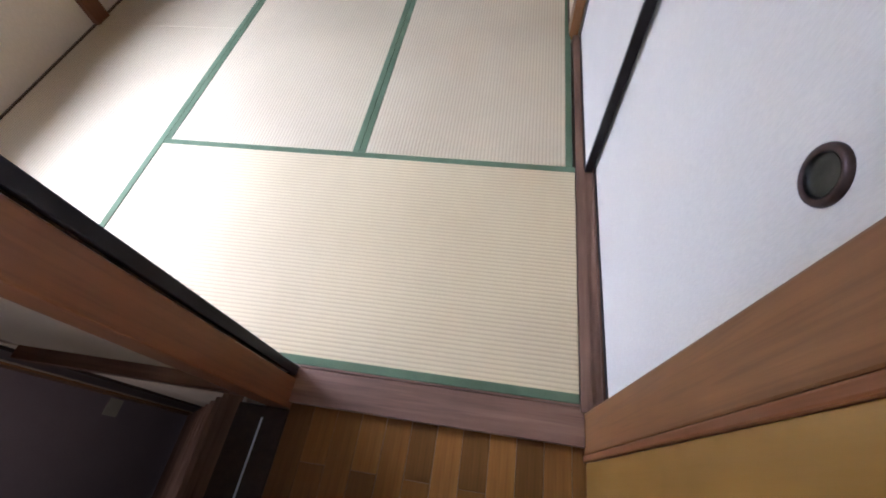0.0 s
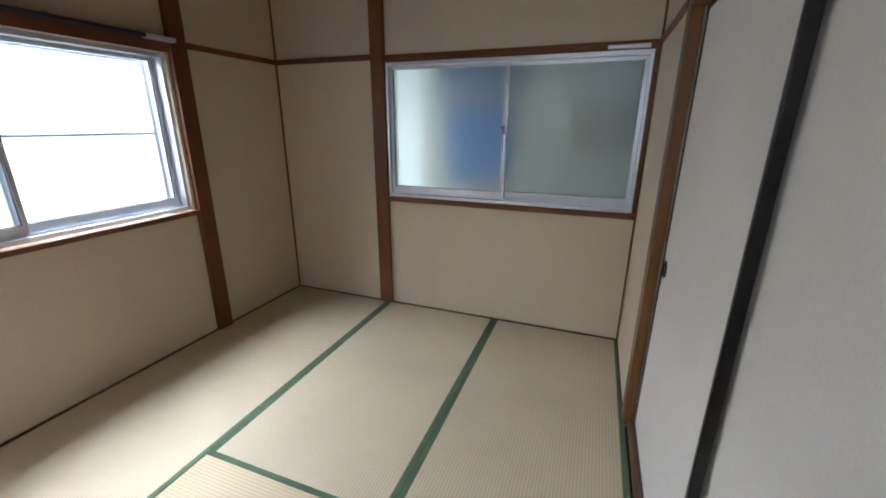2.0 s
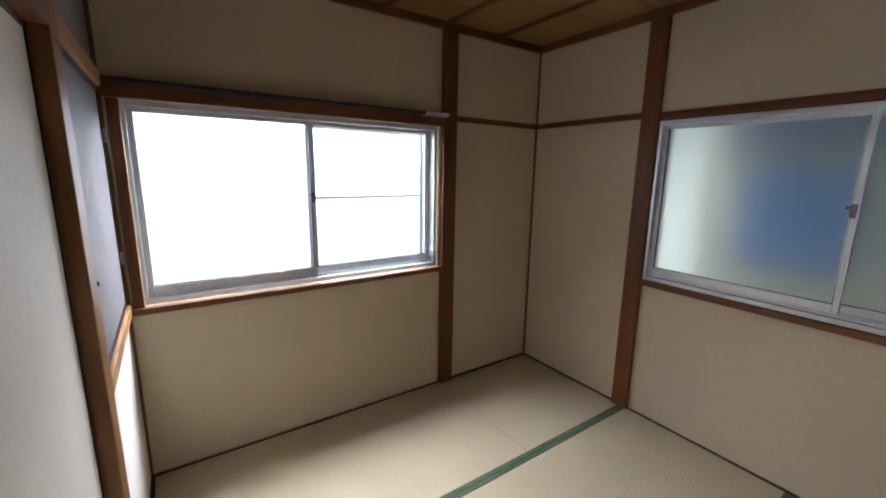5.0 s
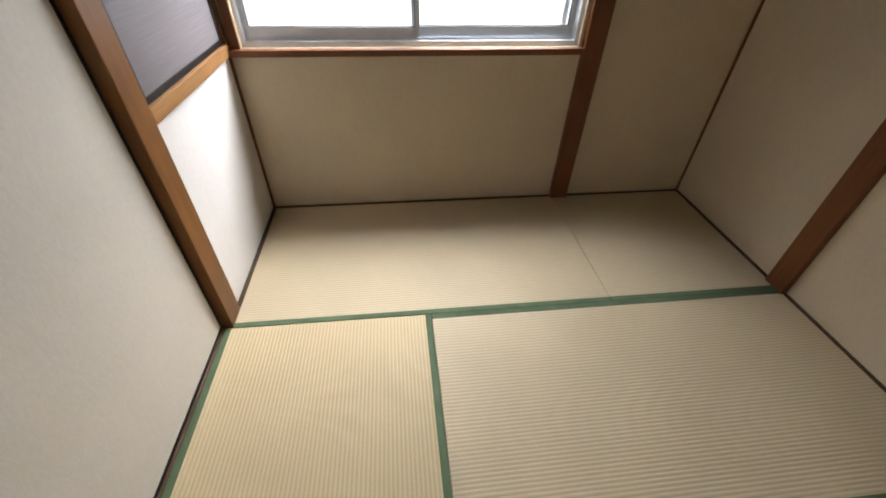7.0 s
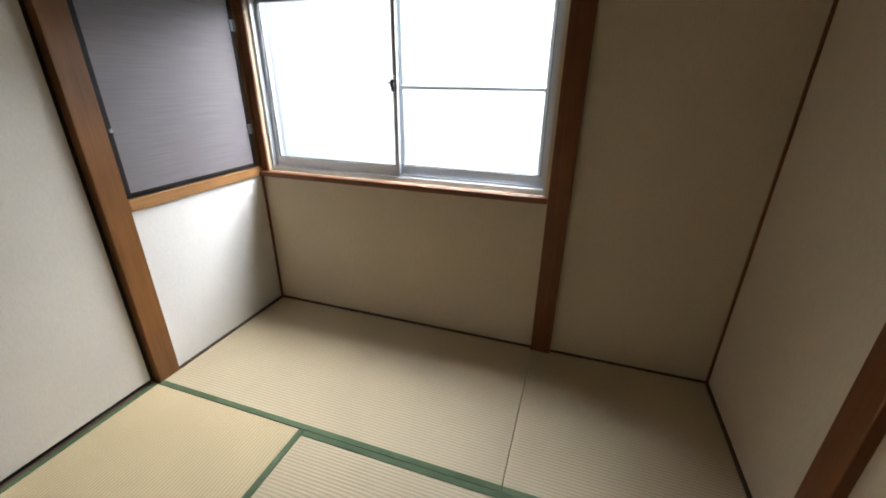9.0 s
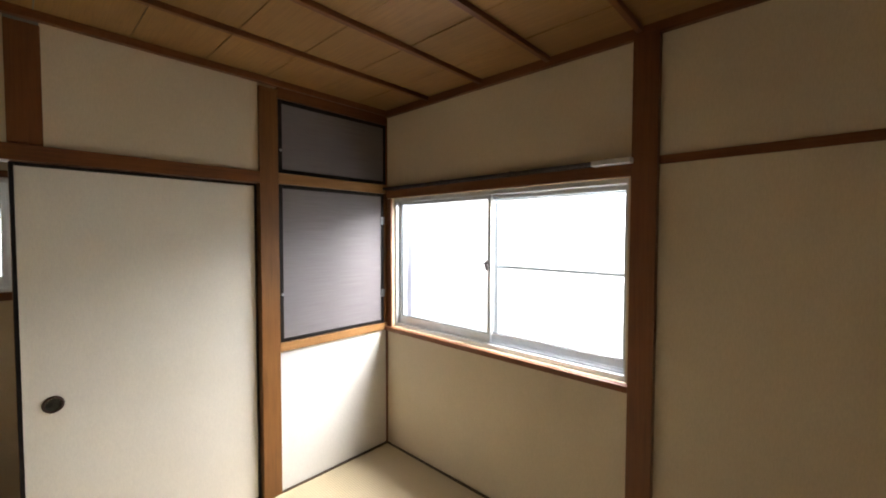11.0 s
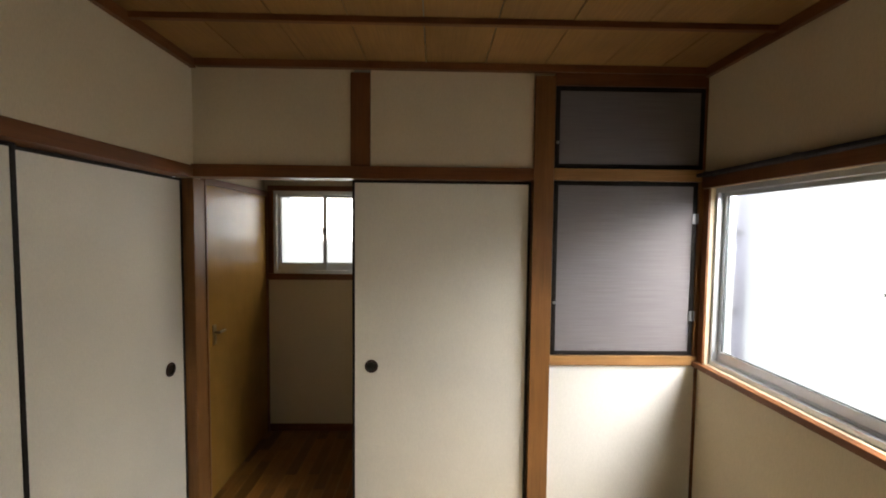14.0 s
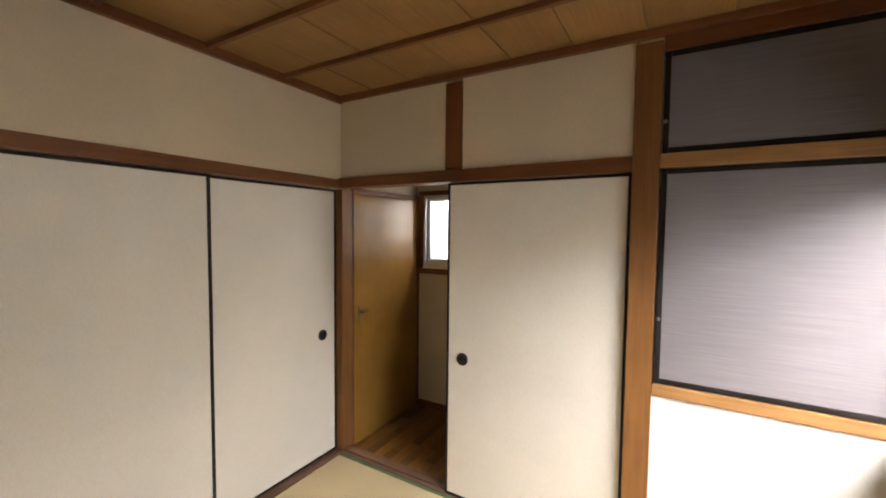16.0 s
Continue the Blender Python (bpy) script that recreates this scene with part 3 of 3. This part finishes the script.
window("window_3", "small aluminium sliding window in the hall", "x", SW[0], SW[1], SW[2], SW[3], HALL_Y, -1, -0.288, False, M_CLEAR, 1.59, 0.022, 0.022)


def curtain_rail(y0, y1, x, z, axis, label, mat, cap):
    c = (y0 + y1) / 2
    ob = thing("curtain_rail", (x, c, z) if axis == "y" else (c, x, z), label, "curtain rail")

    def d(p0, p1, u, v, q0, q1):
        return (x + u, x + v, p0, p1, q0, q1) if axis == "y" else (p0, p1, x - v, x - u, q0, q1)
    for u in (0.012, 0.042)[:2 if axis == "y" else 1]:
        part("track", boxes(d(y0, y1, u, u + 0.014, z - 0.004, z + 0.012), d(y0, y1, u + 0.002, u + 0.005, z - 0.008, z - 0.004), d(y0, y1, u + 0.009, u + 0.012, z - 0.008, z - 0.004), bevel=0.0015), mat, ob)
    n = 4
    for i in range(n):
        p = y0 + 0.06 + (y1 - y0 - 0.12) * i / (n - 1)
        part("bracket", boxes(d(p - 0.008, p + 0.008, -0.004, 0.055 if axis == "y" else 0.024, z + 0.0125, z + 0.017), d(p - 0.008, p + 0.008, -0.004, 0.002, z - 0.01, z + 0.012)), mat, ob)
    part("end_piece", boxes(d(*cap, 0.010, 0.058 if axis == "y" else 0.028, z - 0.010, z + 0.0145), bevel=0.004), M_ALU, ob, "pale metal extension end")
    return ob


curtain_rail(0.03, 1.70, XL + 0.02, 1.915, "y", "dark double curtain rail over the wide window", M_DUST, (1.57, 1.745))
curtain_rail(-1.62, -0.17, YF - 0.02, 1.884, "x", "slim brown curtain rail over the frosted window", M_RAIL_X, (-0.168, 0.06))

# ceiling hook plate
hook = thing("ceiling_fitting", (-1.25, 1.355, ZC), "small two-pronged metal ceiling hook beside a batten", "ceiling fitting")
part("plate", boxes((-1.295, -1.205, 1.340, 1.372, ZC - 0.008, ZC + 0.001), bevel=0.003), M_BRONZE, hook)
for dx in (-0.026, 0.026):
    part("hook", ring((-1.25 + dx, 1.356, ZC - 0.008), "z", [(0.013, 0), (0.013, -0.004), (0.009, -0.010), (0.004, -0.012)], 16), M_PLASTIC, hook, "pale worn prong")

cord = thing("power_cable", (XW - 0.004, 1.885, 0.1), "thin pale cord hanging beside the wooden post", "cable")
bm = cyl(bmesh.new(), (XW - 0.0035, 1.884, 0.20), "z", 0.003, 0.20, 8)
cyl(bm, (XW - 0.0035, 1.8865, 0.305), "z", 0.0045, 0.02, 8)
part("wire", bm, M_PLASTIC, cord)

# ---------------- hall and stairs ----------------
structure("wall_hall_back", boxes((-2.77, 0.3, HALL_Y - T, HALL_Y, -2.6, SW[2]), (-2.77, 0.3, HALL_Y - T, HALL_Y, SW[3], 2.6),
                                  (-2.77, SW[0], HALL_Y - T, HALL_Y, SW[2], SW[3]), (SW[1], 0.3, HALL_Y - T, HALL_Y, SW[2], SW[3])),
          M_WALL, "cream papered hall wall round the small window", "wall")
structure("wall_hall_side", boxes((0.17, 0.3, HALL_Y, -0.151, -0.4, 2.6)), M_WALL, "cream papered hall side wall", "wall")
hall_door = thing("hall_door", (0.16, -0.58, HALL_Z), "closed ochre plywood door in the hall", "door", kind="")
part("leaf", boxes((0.150, 0.172, -0.995, -0.183, HALL_Z + 0.006, 1.86), bevel=0.002), M_OCHRE, hall_door)
part("escutcheon", boxes((0.145, 0.1505, -0.262, -0.226, 0.91, 1.03), bevel=0.002), M_BRASS, hall_door, "worn brass lock plate")
bm = cyl(bmesh.new(), (0.130, -0.244, 0.985), "x", 0.008, 0.034, 14)
box(bm, 0.108, 0.120, -0.305, -0.238, 0.979, 0.991)
part("lever_handle", bm, M_BRASS, hall_door, "worn brass lever handle")
structure("trim", boxes((0.143, 0.18, -0.182, -0.166, HALL_Z, 1.861), bevel=0.003), M_POST, "brown wooden bead beside the hall door", "trim")
structure("trim", boxes((0.142, 0.18, HALL_Y + 0.001, -0.166, 1.862, 1.90), bevel=0.003), M_RAIL_Y, "brown wooden head over the hall door", "trim")
structure("trim", boxes((0.142, 0.18, HALL_Y + 0.001, -0.997, HALL_Z, 1.861), bevel=0.003), M_POST, "brown wooden jamb of the hall door", "trim")
structure("trim", boxes((SW[0] - 0.05, SW[1] + 0.04, HALL_Y - 0.01, HALL_Y + 0.03, SW[2] - 0.048, SW[2] - 0.001), bevel=0.003), M_RAIL_X, "brown wooden sill of the hall window", "sill")
structure("trim", boxes((SW[0] - 0.05, SW[1] + 0.04, HALL_Y - 0.01, HALL_Y + 0.022, SW[3] + 0.001, SW[3] + 0.04), bevel=0.003), M_RAIL_X, "brown wooden head over the hall window", "trim")
structure("trim", boxes((SW[1] + 0.001, SW[1] + 0.04, HALL_Y - 0.01, HALL_Y + 0.02, SW[2], SW[3]), bevel=0.003), M_POST, "brown wooden window jamb", "trim")
structure("trim", boxes((SW[0] - 0.04, SW[0] - 0.001, HALL_Y - 0.01, HALL_Y + 0.02, SW[2], SW[3]), bevel=0.003), M_POST, "brown wooden window jamb", "trim")
structure("baseboard", boxes((-0.75, 0.142, HALL_Y, HALL_Y + 0.012, HALL_Z, 0.035)), M_RAIL_X, "brown skirting board in the hall", "baseboard")
floor_hall = structure("floor_hall", boxes((-0.78, 0.17, HALL_Y, -0.151, -0.3, HALL_Z - 0.009)), M_TREAD, "reddish-brown parquet floor of the hall", "floor")

# stairwell
structure("wall_stair", boxes((XL, -0.801, -0.104, -0.0895, -2.6, -0.011)), M_WALL, "dim cream wall of the stairwell", "wall")
structure("wall_stair_end", boxes((-2.77, -2.641, HALL_Y, -0.0895, -2.6, 0.79)), M_MAUVE, "dim mauve wall at the stair foot", "wall")
# full-height dark strip, slightly proud of the stairwell wall
structure("post", boxes((-2.18, -1.84, -0.118, -0.1035, -2.6, 0.79), bevel=0.004), M_DARKWOOD, "wide dark upright strip on the stairwell wall", "post")
structure("trim", boxes((-2.640, -2.44, -0.116, -0.1035, -2.6, 0.79), bevel=0.004), M_LEDGE, "honey-brown corner board in the stairwell", "trim")
structure("floor_lower", boxes((-2.77, 0.3, HALL_Y - T, 0.0, -2.7, -2.6)), M_TREAD, "brown wooden floor at the stair foot", "floor")
nosing = thing("stair_nosing", (-0.79, -0.6, HALL_Z), "dark wooden stair-head nosing with a pale anti-slip strip", "stair nosing")
part("board", boxes((-0.878, -0.718, HALL_Y, -0.166, HALL_Z - 0.06, HALL_Z + 0.004), bevel=0.006), M_DARKWOOD, nosing)
part("strip", boxes((-0.792, -0.787, HALL_Y + 0.02, -0.20, HALL_Z + 0.003, HALL_Z + 0.0065)), M_ALU, nosing, "pale metal anti-slip strip")
sw_thing = thing("wall_switch", (-2.64, -0.18, -1.61), "ivory plastic wall switch on the mauve stairwell wall", "light switch")
part("plate", boxes((-2.642, -2.634, -0.235, -0.125, -1.61, -1.49), bevel=0.003), M_PLASTIC, sw_thing)
part("rocker", boxes((-2.635, -2.629, -0.205, -0.155, -1.575, -1.525), bevel=0.002), M_PLASTIC, sw_thing)
stairs = thing("staircase", (-1.4, -0.6, -1.2), "steep brown wooden stairs going down with pale risers", "staircase")
for i in range(11):
    x1, z = -0.882 - i * 0.152, HALL_Z - (i + 1) * 0.205
    part("tread", boxes((x1 - 0.19, x1 + 0.012, HALL_Y, -0.120, z - 0.028, z), bevel=0.006), M_TREAD, stairs)
    part("riser", boxes((x1 - 0.006, x1 + 0.006, HALL_Y, -0.120, z + 0.001, z + 0.176)), M_WALL_WHITE, stairs, "pale riser board")

# ---------------- outside ----------------
structure("ground", boxes((-60, 60, -60, 60, -3.1, -2.9)), M_GROUND, "bare ground outside the house", "ground")
structure("backdrop", boxes((-4.02, -4.0, -3.5, 4.5, -0.6, 2.15)), M_GLOW, "plain bright white sky beyond the wide window", "backdrop")
structure("backdrop", boxes((-2.5, 1.6, -1.92, -1.9, 0.6, 2.6)), M_GLOW, "plain bright white sky beyond the hall window", "backdrop")
shutter_box = thing("shutter_box", (-2.87, -0.5, 0.72), "grey-violet metal shutter box on the outer wall beside the window", "shutter box")
part("body", boxes((-2.965, -2.772, -0.96, -0.085, 0.72, 2.05), bevel=0.008), M_SHUTTER, shutter_box)
for bz in (1.15, 1.60):
    part("clip", boxes((-2.915, -2.885, -0.0852, -0.070, bz, bz + 0.035), bevel=0.004), M_RUBBER, shutter_box, "small dark clip")
house = thing("neighbour_house", (-0.3, 3.9, -2.9), "grey-green rendered neighbouring house behind the frosted window", "house")
part("wall", boxes((-1.78, 2.6, 3.55, 4.2, -2.9, 3.2)), M_CONCRETE, house)
part("eave", boxes((-1.85, 2.7, 3.4, 4.4, 3.2, 3.32), bevel=0.01), M_ROOF, house)
house_window = part("window", boxes((-1.64, -0.8, 3.53, 3.56, 1.68, 2.5), bevel=0.006), M_SCREEN, house)
part("pane", boxes((-1.60, -0.84, 3.522, 3.529, 1.72, 2.46)), M_SLATE, house_window, "dark slate-blue window glass")
part("vent_hood", boxes((-0.42, -0.02, 3.36, 3.548, 1.28, 1.62), bevel=0.03), M_VENT, house, "brownish metal vent hood")
part("far_wall", boxes((-4.0, -1.78, 4.6, 4.8, -2.9, 2.4)), M_PALE, house, "pale rendered wall in daylight")
sheet = thing("blue_sheet", (-1.2, 3.2, 0.9), "blue plastic sheet hung on the neighbouring wall", "tarpaulin")
part("sheet", boxes((-1.50, -0.90, 3.50, 3.53, 0.95, 1.62), bevel=0.01), M_BLUE, sheet)
part("batten", boxes((-1.54, -0.86, 3.49, 3.548, 1.62, 1.65), bevel=0.004), M_SCREEN, sheet)

# ---------------- parquet, piece by piece ----------------
pieces = {}
rng = random.Random(5)
w = 0.0755
for i in range(12):
    y = -0.145
    x = -0.716 + i * w
    first = True
    while y > HALL_Y + 0.01:
        ln = 0.15 if first and i % 2 else 0.30
        first = False
        ln = round(min(ln, y - HALL_Y), 3)
        if ln not in pieces:
            me = bpy.data.meshes.new("parquet_block")
            bm = boxes((0.0006, w - 0.0006, -ln + 0.0006, -0.0006, -0.009, 0.0), bevel=0.0012)
            bm.to_mesh(me)
            bm.free()
            me.materials.append(M_PARQUET)
            pieces[ln] = me
        ob = new("parquet_block", pieces[ln])
        ob.location = (x, y, HALL_Z)
        ob.parent = floor_hall
        y -= ln
